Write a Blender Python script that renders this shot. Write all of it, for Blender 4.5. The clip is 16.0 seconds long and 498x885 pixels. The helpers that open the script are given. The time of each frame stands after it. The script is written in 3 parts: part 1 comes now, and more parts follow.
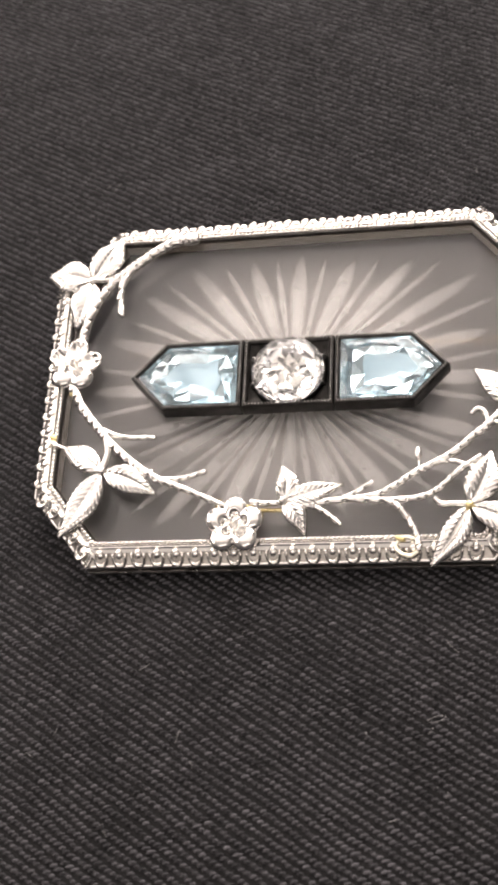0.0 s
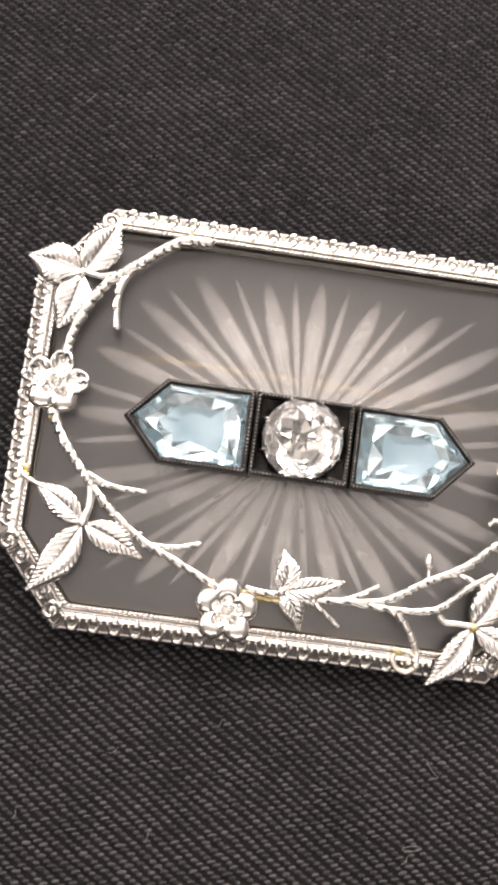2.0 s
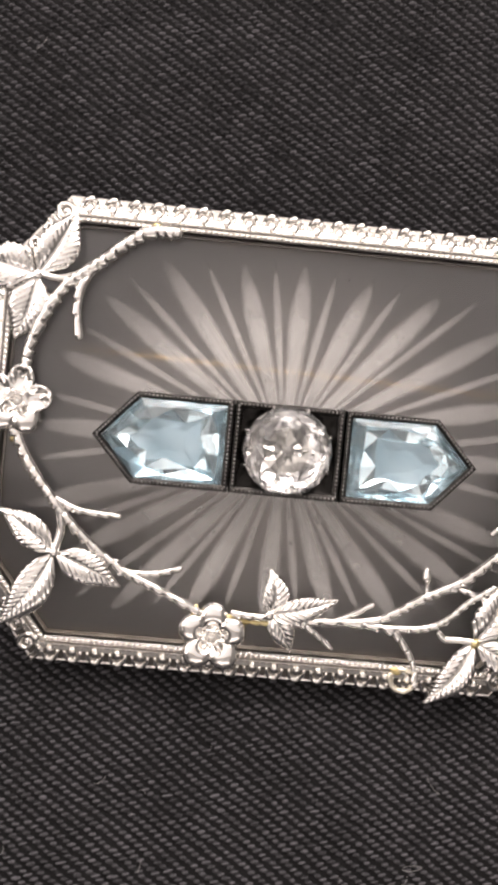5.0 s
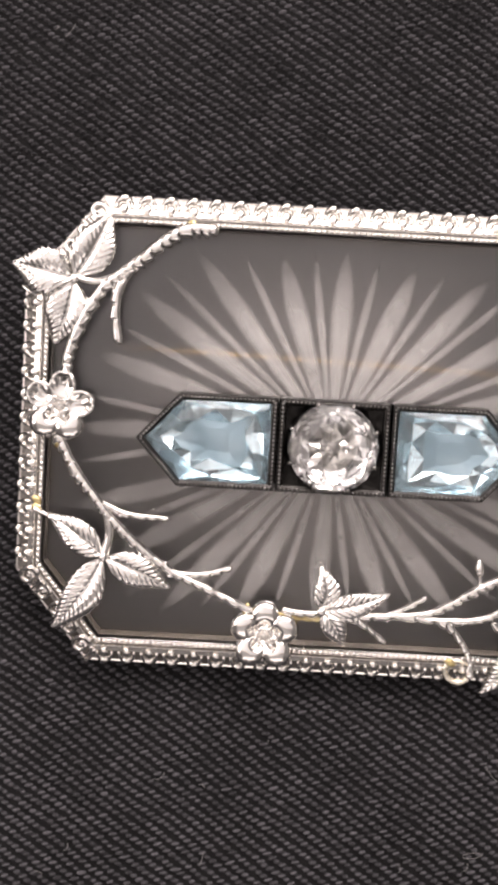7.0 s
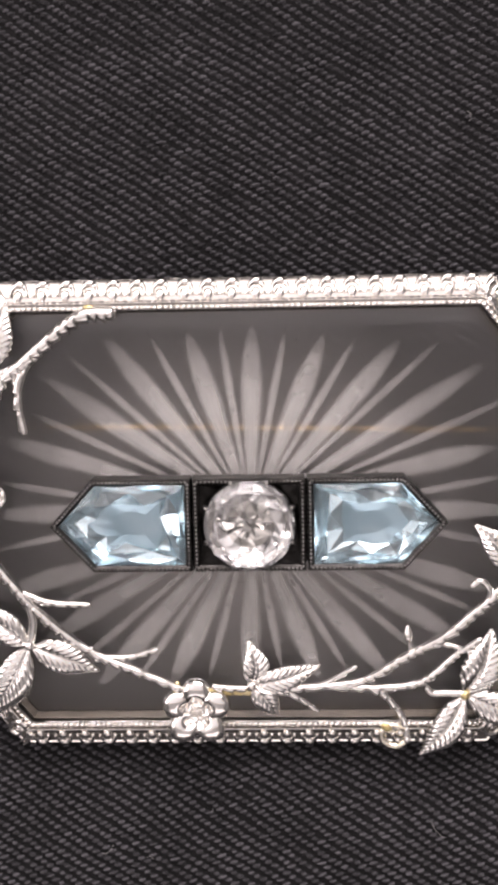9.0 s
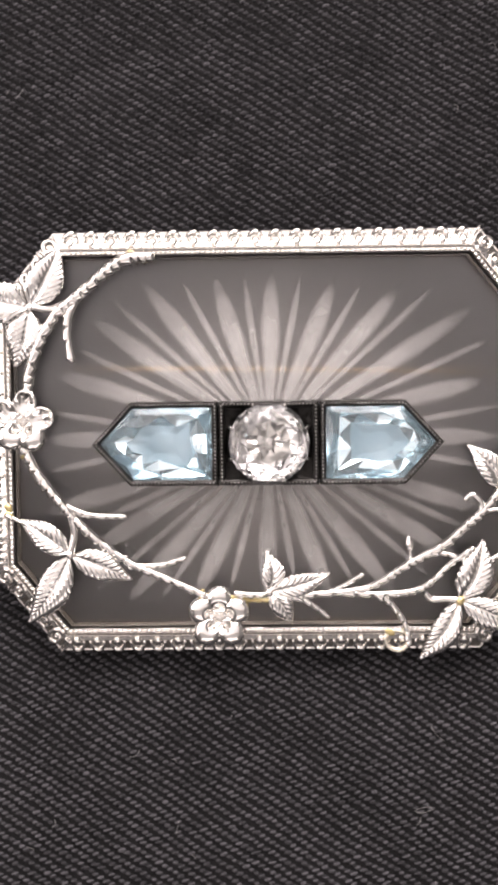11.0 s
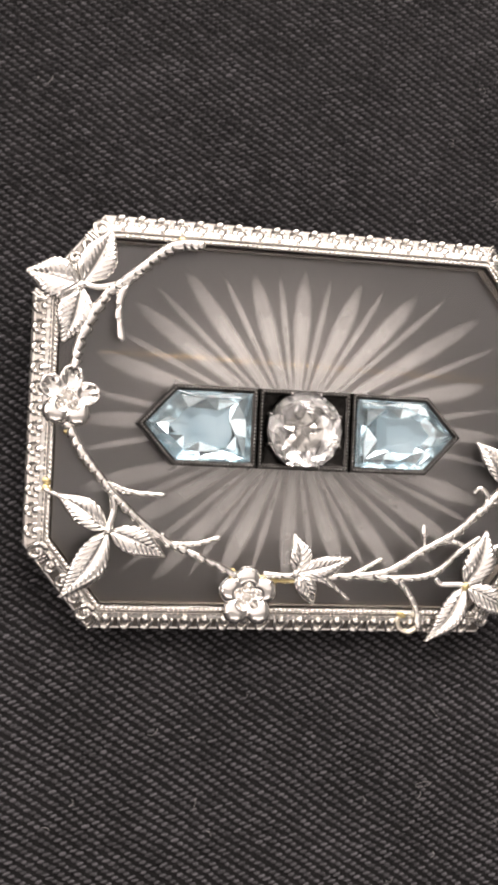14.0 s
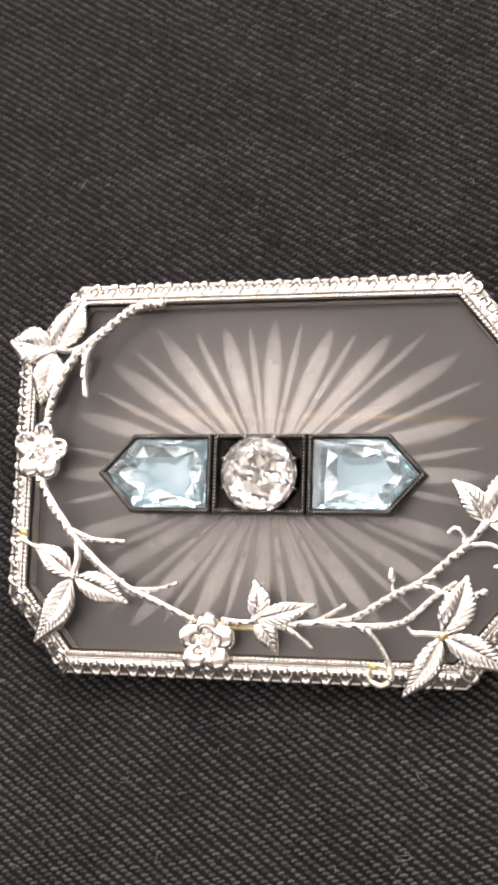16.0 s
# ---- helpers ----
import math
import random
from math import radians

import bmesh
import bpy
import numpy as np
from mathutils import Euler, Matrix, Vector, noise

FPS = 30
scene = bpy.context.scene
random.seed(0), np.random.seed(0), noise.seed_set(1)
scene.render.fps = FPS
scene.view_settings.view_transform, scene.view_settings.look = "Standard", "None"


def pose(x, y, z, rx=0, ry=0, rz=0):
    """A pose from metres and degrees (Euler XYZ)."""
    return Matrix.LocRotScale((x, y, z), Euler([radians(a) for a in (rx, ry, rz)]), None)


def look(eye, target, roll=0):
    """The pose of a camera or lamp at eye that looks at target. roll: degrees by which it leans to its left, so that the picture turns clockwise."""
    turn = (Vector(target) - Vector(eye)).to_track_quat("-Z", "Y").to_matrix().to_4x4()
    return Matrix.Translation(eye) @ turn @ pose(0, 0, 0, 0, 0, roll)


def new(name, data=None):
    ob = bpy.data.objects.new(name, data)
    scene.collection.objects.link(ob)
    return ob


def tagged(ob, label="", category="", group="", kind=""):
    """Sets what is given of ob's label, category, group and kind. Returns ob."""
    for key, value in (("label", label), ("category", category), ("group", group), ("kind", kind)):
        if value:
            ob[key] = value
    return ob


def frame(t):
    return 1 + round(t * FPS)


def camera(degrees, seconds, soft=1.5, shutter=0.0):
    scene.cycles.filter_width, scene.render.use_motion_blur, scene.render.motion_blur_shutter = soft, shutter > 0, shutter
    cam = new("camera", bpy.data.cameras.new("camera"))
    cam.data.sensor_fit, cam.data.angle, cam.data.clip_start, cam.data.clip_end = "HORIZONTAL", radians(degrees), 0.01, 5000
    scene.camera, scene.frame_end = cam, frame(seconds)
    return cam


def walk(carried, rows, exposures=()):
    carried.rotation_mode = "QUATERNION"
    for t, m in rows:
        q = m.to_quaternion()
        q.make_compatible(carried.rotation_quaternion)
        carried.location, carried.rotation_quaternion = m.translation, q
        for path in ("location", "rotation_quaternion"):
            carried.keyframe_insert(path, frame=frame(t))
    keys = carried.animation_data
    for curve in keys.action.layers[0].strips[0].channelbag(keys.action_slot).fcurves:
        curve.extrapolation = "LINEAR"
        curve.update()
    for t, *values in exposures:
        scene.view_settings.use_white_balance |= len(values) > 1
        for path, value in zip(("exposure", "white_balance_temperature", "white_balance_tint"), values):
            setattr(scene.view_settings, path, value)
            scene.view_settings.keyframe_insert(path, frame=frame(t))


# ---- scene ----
MM = 0.001

# ---------------------------------------------------------------- camera
# seconds, place in millimetres, turn in degrees
ROWS = [
    (0.0, 17.28, -63.92, 85.53, 35.86, 10.81, 4.64),
    (0.5, 11.67, -60.79, 89.4, 33.55, 7.63, 4.23),
    (1.0, 2.5, -47.63, 95.87, 26.92, 3.06, 4.22),
    (1.5, -4.87, -36.13, 96.8, 20.95, -2.34, 5.09),
    (2.0, -7.8, -30.4, 94.25, 18.13, -4.82, 6.61),
    (2.5, -9.37, -21.68, 95.06, 13.79, -5.2, 7.76),
    (3.0, -6.37, -19.96, 94.6, 12.59, -4.61, 8.02),
    (3.5, -5.99, -17.57, 90.76, 11.27, -3.76, 7.84),
    (3.7, -7.17, -14.37, 90.53, 9.35, -4.2, 7.35),
    (5.8, -5.39, -9.07, 92.18, 6.35, -1.49, 4.6),
    (6.0, -6.01, -7.89, 92.57, 5.47, -1.02, 4.65),
    (6.5, -7.4, -7.93, 92.94, 5.07, -0.42, 3.9),
    (7.0, -4.87, -5.78, 90.69, 3.98, 0.2, 3.17),
    (7.5, -0.7, -0.51, 84.52, 1.92, 2.72, 2.2),
    (8.0, 3.06, 5.72, 84.82, -0.64, 3.47, 0.73),
    (8.5, 5.58, 6.86, 86.63, -1.47, 3.61, -0.26),
    (9.0, 4.74, 5.58, 89.28, -0.18, 3.16, -0.76),
    (9.5, 3.1, 4.44, 90.09, 0.1, 2.69, -0.44),
    (9.7, 1.38, 4.71, 90.37, -0.46, 2.34, -0.19),
    (11.8, 2.97, -29.99, 103.85, 16.45, 1.99, -0.43),
    (12.0, 3.38, -33.32, 102.88, 18.31, 2.18, 0.03),
    (12.5, -6.31, -30.95, 104.34, 17.62, -1.86, -0.33),
    (13.0, -20.96, -26.7, 101.97, 14.8, -10.11, -1.47),
    (13.5, -27.52, -22.62, 99.53, 11.82, -13.61, -1.01),
    (14.0, -25.45, -18.33, 100.69, 10.03, -12.64, 0.23),
    (14.5, -13.86, -25.57, 102.73, 15.29, -5.96, 0.82),
    (15.0, -3.1, -33.64, 103.6, 20.76, -0.13, 2.21),
    (15.5, 14.31, -34.26, 100.89, 20.41, 7.8, 2.59),
    (16.0, 23.99, -27.65, 97.65, 18.74, 13.84, 4.3),
]
cam = camera(22.0, 16.0, 3.6)
cam.data.dof.use_dof, cam.data.dof.focus_distance, cam.data.dof.aperture_fstop = True, 0.099, 140
walk(cam, [(t, pose(x * MM, y * MM, z * MM, rx, ry, rz)) for t, x, y, z, rx, ry, rz in ROWS],
     [(0.0, 0.22, 6500, 10), (1.5, 0.26, 6500, 10), (3.5, 0.01, 6450, 10), (6.0, -0.12, 6400, 12), (7.5, -0.17, 6320, 14), (9.7, -0.22, 6170, 15), (12.0, 0.2, 6370, 11), (13.5, 0.04, 6450, 10), (15.0, 0.15, 6500, 10), (16.0, 0.23, 6500, 11)])

# ---------------------------------------------------------------- light
scene.view_settings.exposure = 0.0
world = bpy.data.worlds.new("world")
world.use_nodes = True
world.node_tree.nodes["Background"].inputs[0].default_value = (0.5, 0.5, 0.5, 1)
world.node_tree.nodes["Background"].inputs[1].default_value = 0.2
scene.world = world


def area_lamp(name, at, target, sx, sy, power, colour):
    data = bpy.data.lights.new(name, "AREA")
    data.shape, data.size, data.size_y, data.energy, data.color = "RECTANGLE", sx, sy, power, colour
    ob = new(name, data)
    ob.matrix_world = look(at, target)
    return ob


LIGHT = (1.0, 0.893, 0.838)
# unseen panels added for brightness and reflections; no window or fitting stands behind them
area_lamp("north_fill", (0.15, 1.44, 0.85), (0.15, 0.0, 0.85), 2.0, 1.0, 17, LIGHT)
area_lamp("west_fill", (-1.44, 0.50, 1.05), (0.0, 0.50, 1.05), 1.75, 0.7, 21, LIGHT)
area_lamp("south_fill", (0.1, -1.44, 1.21), (0.1, 0.0, 1.21), 1.9, 0.60, 7.0, LIGHT)
area_lamp("overhead_fill", (0.05, 0.3, 1.52), (0.05, 0.3, 0), 2.1, 1.4, 6.6, LIGHT)
area_lamp("near_fill", (0.12, 0.72, 0.68), (0.0, 0.02, 0.0), 0.80, 0.38, 10.5, LIGHT)

# ---------------------------------------------------------------- materials


def material(name, base, rough=0.5, metal=0.0, **more):
    m = bpy.data.materials.new(name)
    m.use_nodes = True
    b = m.node_tree.nodes["Principled BSDF"]
    b.inputs["Base Color"].default_value = (*base, 1)
    b.inputs["Roughness"].default_value = rough
    b.inputs["Metallic"].default_value = metal
    for key, value in more.items():
        b.inputs[key.replace("_", " ")].default_value = value
    return m


def grain(m, scale, low, high, bump=0.0, detail=4.0, rough=None):
    """Mottles the base colour between two colours and adds a fine relief; scale is in cycles a metre."""
    nt = m.node_tree
    b = nt.nodes["Principled BSDF"]
    co = nt.nodes.new("ShaderNodeTexCoord")
    nz = nt.nodes.new("ShaderNodeTexNoise")
    nz.inputs["Scale"].default_value, nz.inputs["Detail"].default_value = scale, detail
    nt.links.new(co.outputs["Object"], nz.inputs["Vector"])
    ramp = nt.nodes.new("ShaderNodeValToRGB")
    ramp.color_ramp.elements[0].position, ramp.color_ramp.elements[1].position = 0.3, 0.72
    ramp.color_ramp.elements[0].color, ramp.color_ramp.elements[1].color = (*low, 1), (*high, 1)
    nt.links.new(nz.outputs["Fac"], ramp.inputs["Fac"])
    nt.links.new(ramp.outputs["Color"], b.inputs["Base Color"])
    if rough:
        mr = nt.nodes.new("ShaderNodeMapRange")
        mr.inputs["To Min"].default_value, mr.inputs["To Max"].default_value = rough
        n2 = nt.nodes.new("ShaderNodeTexNoise")
        n2.inputs["Scale"].default_value = scale * 0.35
        nt.links.new(co.outputs["Object"], n2.inputs["Vector"])
        nt.links.new(n2.outputs["Fac"], mr.inputs["Value"])
        nt.links.new(mr.outputs["Result"], b.inputs["Roughness"])
    if bump:
        bp = nt.nodes.new("ShaderNodeBump")
        bp.inputs["Strength"].default_value, bp.inputs["Distance"].default_value = bump, 0.0001
        nt.links.new(nz.outputs["Fac"], bp.inputs["Height"])
        nt.links.new(bp.outputs["Normal"], b.inputs["Normal"])
    return m


silver = grain(material("silver", (0.9, 0.88, 0.84), 0.2, 1.0), 1400, (0.80, 0.78, 0.745), (0.92, 0.90, 0.87), 0.08, rough=(0.07, 0.19))
frame_silver = grain(material("frame_silver", (0.9, 0.88, 0.84), 0.2, 1.0), 900, (0.76, 0.735, 0.69), (0.92, 0.90, 0.865), 0.3, rough=(0.06, 0.18))
seat_metal = grain(material("seat_metal", (0.2, 0.16, 0.12), 0.5, 1.0), 500, (0.07, 0.055, 0.042), (0.15, 0.125, 0.095), 0.2)
bezel_metal = grain(material("bezel_metal", (0.3, 0.26, 0.2), 0.6, 0.15), 500, (0.12, 0.103, 0.082), (0.22, 0.19, 0.152), 0.2)
# darker silver for recesses and outer wall, their shade put into the colour
shade_silver = grain(material("shaded_silver", (0.4, 0.38, 0.34), 0.35, 1.0), 700, (0.24, 0.222, 0.20), (0.48, 0.45, 0.41), 0.3, rough=(0.2, 0.4))
dark_metal = grain(material("dark_metal", (0.1, 0.1, 0.1), 0.4, 1.0), 1600, (0.018, 0.017, 0.016), (0.06, 0.057, 0.054), 0.3, rough=(0.22, 0.42))
bead_metal = grain(material("bead_metal", (0.5, 0.5, 0.5), 0.3, 1.0), 1200, (0.14, 0.136, 0.13), (0.50, 0.485, 0.47), 0.1)
gold = grain(material("gold", (0.75, 0.6, 0.3), 0.3, 1.0), 1000, (0.62, 0.50, 0.22), (0.82, 0.70, 0.40), 0.1)
pale_gold = grain(material("pale_gold", (0.8, 0.7, 0.5), 0.25, 1.0), 900, (0.76, 0.71, 0.58), (0.88, 0.84, 0.74), 0.1)
pin_gold = grain(material("pin_gold", (0.5, 0.3, 0.1), 0.4, 1.0), 1000, (0.43, 0.29, 0.125), (0.60, 0.43, 0.20), 0.1)
aqua = material("aquamarine", (0.94, 0.98, 1.0), 0.0, 0.0, Transmission_Weight=1.0, IOR=1.42)
clear_stone = material("clear_stone", (0.99, 0.985, 0.98), 0.0, 0.0, Transmission_Weight=1.0, IOR=1.6)
# bright and dark copies of each stone's back: inner glitter put into colour
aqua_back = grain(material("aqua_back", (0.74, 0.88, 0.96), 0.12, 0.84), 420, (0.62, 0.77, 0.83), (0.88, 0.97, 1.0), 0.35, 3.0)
aqua_shade = grain(material("aqua_shade", (0.4, 0.5, 0.55), 0.14, 0.6), 380, (0.26, 0.39, 0.46), (0.70, 0.86, 0.94), 0.6, 4.0)
clear_shade = grain(material("clear_shade", (0.5, 0.49, 0.45), 0.1, 0.9), 700, (0.48, 0.47, 0.44), (0.82, 0.805, 0.775), 0.2)
clear_back = material("clear_back", (0.97, 0.97, 0.97), 0.09, 0.9)
slab_glass = material("slab_glass", (0.93, 0.92, 0.92), 0.02, 0.0, Transmission_Weight=1.0, IOR=1.47)
wall_paint = grain(material("wall_paint", (0.62, 0.61, 0.6), 0.9), 3, (0.27, 0.265, 0.26), (0.34, 0.335, 0.33))
ceiling_paint = grain(material("ceiling_paint", (0.8, 0.79, 0.78), 0.9), 3, (0.78, 0.77, 0.76), (0.84, 0.83, 0.82))
dark_panel = grain(material("dark_panel", (0.3, 0.28, 0.26), 0.9), 3, (0.035, 0.033, 0.032), (0.06, 0.057, 0.055))
floor_paint = grain(material("floor_tile", (0.3, 0.22, 0.15), 0.6), 5, (0.20, 0.19, 0.18), (0.32, 0.30, 0.29))
table_wood = grain(material("table_wood", (0.2, 0.13, 0.08), 0.5), 12, (0.15, 0.10, 0.06), (0.24, 0.16, 0.10))


def frosted(name, colour, cover_low, cover_high, scale, near=0.0, far=0.0, fade=1.0, blur=0.0, soft=False, gloss=0.0):
    """Ground glass: part of the light passes, part is scattered, in an uneven mottle, and gloss of that is thrown
    forward in a wide lobe. The scattered share falls towards fade from near to far millimetres from the middle.
    """
    m = bpy.data.materials.new(name)
    m.use_nodes = True
    nt = m.node_tree
    nt.nodes.remove(nt.nodes["Principled BSDF"])
    out = nt.nodes["Material Output"]
    mix, clear = nt.nodes.new("ShaderNodeMixShader"), nt.nodes.new("ShaderNodeBsdfRefraction" if blur else "ShaderNodeBsdfTransparent")
    if blur:
        clear.inputs["Roughness"].default_value, clear.inputs["IOR"].default_value = blur, 1.08
    white = nt.nodes.new("ShaderNodeBsdfDiffuse")
    white.inputs["Color"].default_value = (*colour, 1)
    if gloss:
        lobe, both = nt.nodes.new("ShaderNodeBsdfAnisotropic"), nt.nodes.new("ShaderNodeMixShader")
        lobe.inputs["Color"].default_value, lobe.inputs["Roughness"].default_value = (0.76, 0.735, 0.70, 1), 0.29
        both.inputs["Fac"].default_value = gloss
        nt.links.new(white.outputs[0], both.inputs[1])
        nt.links.new(lobe.outputs[0], both.inputs[2])
        white = both
    co, nz, mr = nt.nodes.new("ShaderNodeTexCoord"), nt.nodes.new("ShaderNodeTexNoise"), nt.nodes.new("ShaderNodeMapRange")
    nz.inputs["Scale"].default_value, nz.inputs["Detail"].default_value = scale, 3
    mr.inputs["From Min"].default_value, mr.inputs["From Max"].default_value = 0.3, 0.7
    mr.inputs["To Min"].default_value, mr.inputs["To Max"].default_value = cover_low, cover_high
    nt.links.new(co.outputs["Object"], nz.inputs["Vector"])
    nt.links.new(nz.outputs["Fac"], mr.inputs["Value"])
    cover = mr.outputs["Result"]
    if far:
        span, reach, times = nt.nodes.new("ShaderNodeVectorMath"), nt.nodes.new("ShaderNodeMapRange"), nt.nodes.new("ShaderNodeMath")
        span.operation, times.operation, reach.interpolation_type = "LENGTH", "MULTIPLY", "SMOOTHSTEP"
        nt.links.new(co.outputs["Object"], span.inputs[0])
        nt.links.new(span.outputs["Value"], reach.inputs["Value"])
        reach.inputs["From Min"].default_value, reach.inputs["From Max"].default_value = near * MM, far * MM
        reach.inputs["To Min"].default_value, reach.inputs["To Max"].default_value = 1.0, fade
        nt.links.new(cover, times.inputs[0])
        nt.links.new(reach.outputs["Result"], times.inputs[1])
        cover = times.outputs[0]
    if soft:
        uv, xy = nt.nodes.new("ShaderNodeUVMap"), nt.nodes.new("ShaderNodeSeparateXYZ")
        nt.links.new(uv.outputs["UV"], xy.inputs[0])
        for axis, start in (("X", 0.50), ("Y", 0.80)):
            fall, by = nt.nodes.new("ShaderNodeMapRange"), nt.nodes.new("ShaderNodeMath")
            fall.interpolation_type, by.operation = "SMOOTHSTEP", "MULTIPLY"
            fall.inputs["From Min"].default_value, fall.inputs["From Max"].default_value = start, 1.0
            fall.inputs["To Min"].default_value, fall.inputs["To Max"].default_value = 1.0, 0.25
            nt.links.new(xy.outputs[axis], fall.inputs["Value"])
            nt.links.new(cover, by.inputs[0])
            nt.links.new(fall.outputs["Result"], by.inputs[1])
            cover = by.outputs[0]
    nt.links.new(cover, mix.inputs["Fac"])
    nt.links.new(clear.outputs[0], mix.inputs[1])
    nt.links.new(white.outputs[0], mix.inputs[2])
    nt.links.new(mix.outputs[0], out.inputs["Surface"])
    return m


haze = frosted("ground_back", (0.52, 0.495, 0.48), 0.20, 0.26, 90, 2.5, 16.5, 0.18, 0.36, gloss=0.85)
cut_frost = frosted("cut_frost", (0.70, 0.69, 0.665), 0.31, 0.43, 500, 8.0, 17.5, 0.40, soft=True)
line_frost = frosted("line_frost", (0.70, 0.69, 0.665), 0.26, 0.36, 500, 8.0, 17.5, 0.40, soft=True)


def cloth_material(name, low, high, island):
    m = material(name, low, 0.85, 0.0, Sheen_Weight=0.16 if island else 0.08, Sheen_Roughness=0.5, Specular_IOR_Level=0.25 if island else 0.15)
    nt = m.node_tree
    b = nt.nodes["Principled BSDF"]
    co = nt.nodes.new("ShaderNodeTexCoord")
    nz = nt.nodes.new("ShaderNodeTexNoise")
    nz.inputs["Scale"].default_value, nz.inputs["Detail"].default_value = 120, 3
    nt.links.new(co.outputs["Object"], nz.inputs["Vector"])
    source = nz.outputs["Fac"]
    if island:
        geo, add = nt.nodes.new("ShaderNodeNewGeometry"), nt.nodes.new("ShaderNodeMath")
        add.operation = "MULTIPLY_ADD"
        add.inputs[1].default_value = 0.55
        nt.links.new(geo.outputs["Random Per Island"], add.inputs[0])
        half = nt.nodes.new("ShaderNodeMath")
        half.operation = "MULTIPLY"
        half.inputs[1].default_value = 0.5
        nt.links.new(nz.outputs["Fac"], half.inputs[0])
        nt.links.new(half.outputs[0], add.inputs[2])
        source = add.outputs[0]
    ramp = nt.nodes.new("ShaderNodeValToRGB")
    ramp.color_ramp.elements[0].position, ramp.color_ramp.elements[1].position = 0.15, 0.85
    ramp.color_ramp.elements[0].color, ramp.color_ramp.elements[1].color = (*low, 1), (*high, 1)
    speck, both = nt.nodes.new("ShaderNodeTexNoise"), nt.nodes.new("ShaderNodeMath")
    speck.inputs["Scale"].default_value, speck.inputs["Detail"].default_value = 5500, 2
    both.operation, both.inputs[1].default_value = "MULTIPLY_ADD", 0.7
    nt.links.new(co.outputs["Object"], speck.inputs["Vector"])
    nt.links.new(speck.outputs["Fac"], both.inputs[0])
    nt.links.new(source, both.inputs[2])
    less = nt.nodes.new("ShaderNodeMath")
    less.operation, less.inputs[1].default_value = "SUBTRACT", 0.35
    nt.links.new(both.outputs[0], less.inputs[0])
    nt.links.new(less.outputs[0], ramp.inputs["Fac"])
    nt.links.new(ramp.outputs["Color"], b.inputs["Base Color"])
    fine = nt.nodes.new("ShaderNodeTexNoise")
    fine.inputs["Scale"].default_value, fine.inputs["Detail"].default_value = 9000, 3
    nt.links.new(co.outputs["Object"], fine.inputs["Vector"])
    bp = nt.nodes.new("ShaderNodeBump")
    bp.inputs["Strength"].default_value, bp.inputs["Distance"].default_value = 0.6, 0.00008
    nt.links.new(fine.outputs["Fac"], bp.inputs["Height"])
    nt.links.new(bp.outputs["Normal"], b.inputs["Normal"])
    return m


thread = cloth_material("black_thread", (0.021, 0.0204, 0.0222), (0.092, 0.0885, 0.0965), True)
# darker copies of the thread for ribs and ground, giving the gaps their shade
shaded_thread = cloth_material("shaded_rib", (0.009, 0.0087, 0.0093), (0.040, 0.0385, 0.0415), False)
cloth_base = cloth_material("black_cloth", (0.003, 0.0029, 0.003), (0.008, 0.0077, 0.008), False)
fluff = material("fluff", (0.30, 0.29, 0.285), 0.9)

# ---------------------------------------------------------------- building tools


def part(name, bm, mat, parent=None, label="", smooth=False):
    """Links a bmesh in millimetres as one mesh object under a parent."""
    me = bpy.data.meshes.new(name)
    bmesh.ops.scale(bm, vec=(MM, MM, MM), verts=bm.verts)
    bm.to_mesh(me)
    bm.free()
    me.materials.append(mat)
    if smooth:
        me.polygons.foreach_set("use_smooth", [True] * len(me.polygons))
    return place(name, me, parent, label)


def place(name, me, parent=None, label="", m=None):
    ob = new(name, me)
    if parent:
        ob.parent = parent
    if m is not None:
        ob.matrix_basis = m
    if label:
        ob["label"] = label
    return ob


def at(x, y, z, rz=0.0):
    return Matrix.Translation((x, y, z)) @ Matrix.Rotation(rz, 4, "Z")


def spline(pts, n):
    """Points of a smooth line through pts, n to each stretch."""
    p = [Vector(q) for q in pts]
    p = [2 * p[0] - p[1]] + p + [2 * p[-1] - p[-2]]
    out = []
    for i in range(1, len(p) - 2):
        a, b, c, d = p[i - 1 : i + 3]
        for k in range(n):
            t = k / n
            out.append(0.5 * (2 * b + (c - a) * t + (2 * a - 5 * b + 4 * c - d) * t * t + (3 * b - a - 3 * c + d) * t**3))
    return out + [p[-2]]


def tube(bm, line, radius, sides=8, carve=None):
    """A tube along line; radius is a function of the way along it, from 0 to 1, or a number."""
    rings = []
    for i, c in enumerate(line):
        d = (line[min(i + 1, len(line) - 1)] - line[max(i - 1, 0)]).normalized()
        side = d.cross(Vector((0, 0, 1)))
        side = side.normalized() if side.length > 1e-4 else Vector((1, 0, 0))
        up = side.cross(d)
        r = radius(i / (len(line) - 1)) if callable(radius) else radius
        rings.append([bm.verts.new(c + r * (carve(i / (len(line) - 1), a) if carve else 1.0) * (math.cos(a) * side + math.sin(a) * up)) for a in (2 * math.pi * k / sides for k in range(sides))])
    for a, b in zip(rings, rings[1:]):
        for k in range(sides):
            bm.faces.new((a[k], b[k], b[(k + 1) % sides], a[(k + 1) % sides]))
    bm.faces.new(rings[0])
    bm.faces.new(rings[-1][::-1])


def ball(bm, centre, rx, ry=None, rz=None, turn=0.0, cuts=1):
    m = at(*centre, turn) @ Matrix.Diagonal((rx, ry or rx, rz or rx, 1))
    bmesh.ops.create_icosphere(bm, subdivisions=cuts, radius=1.0, matrix=m)


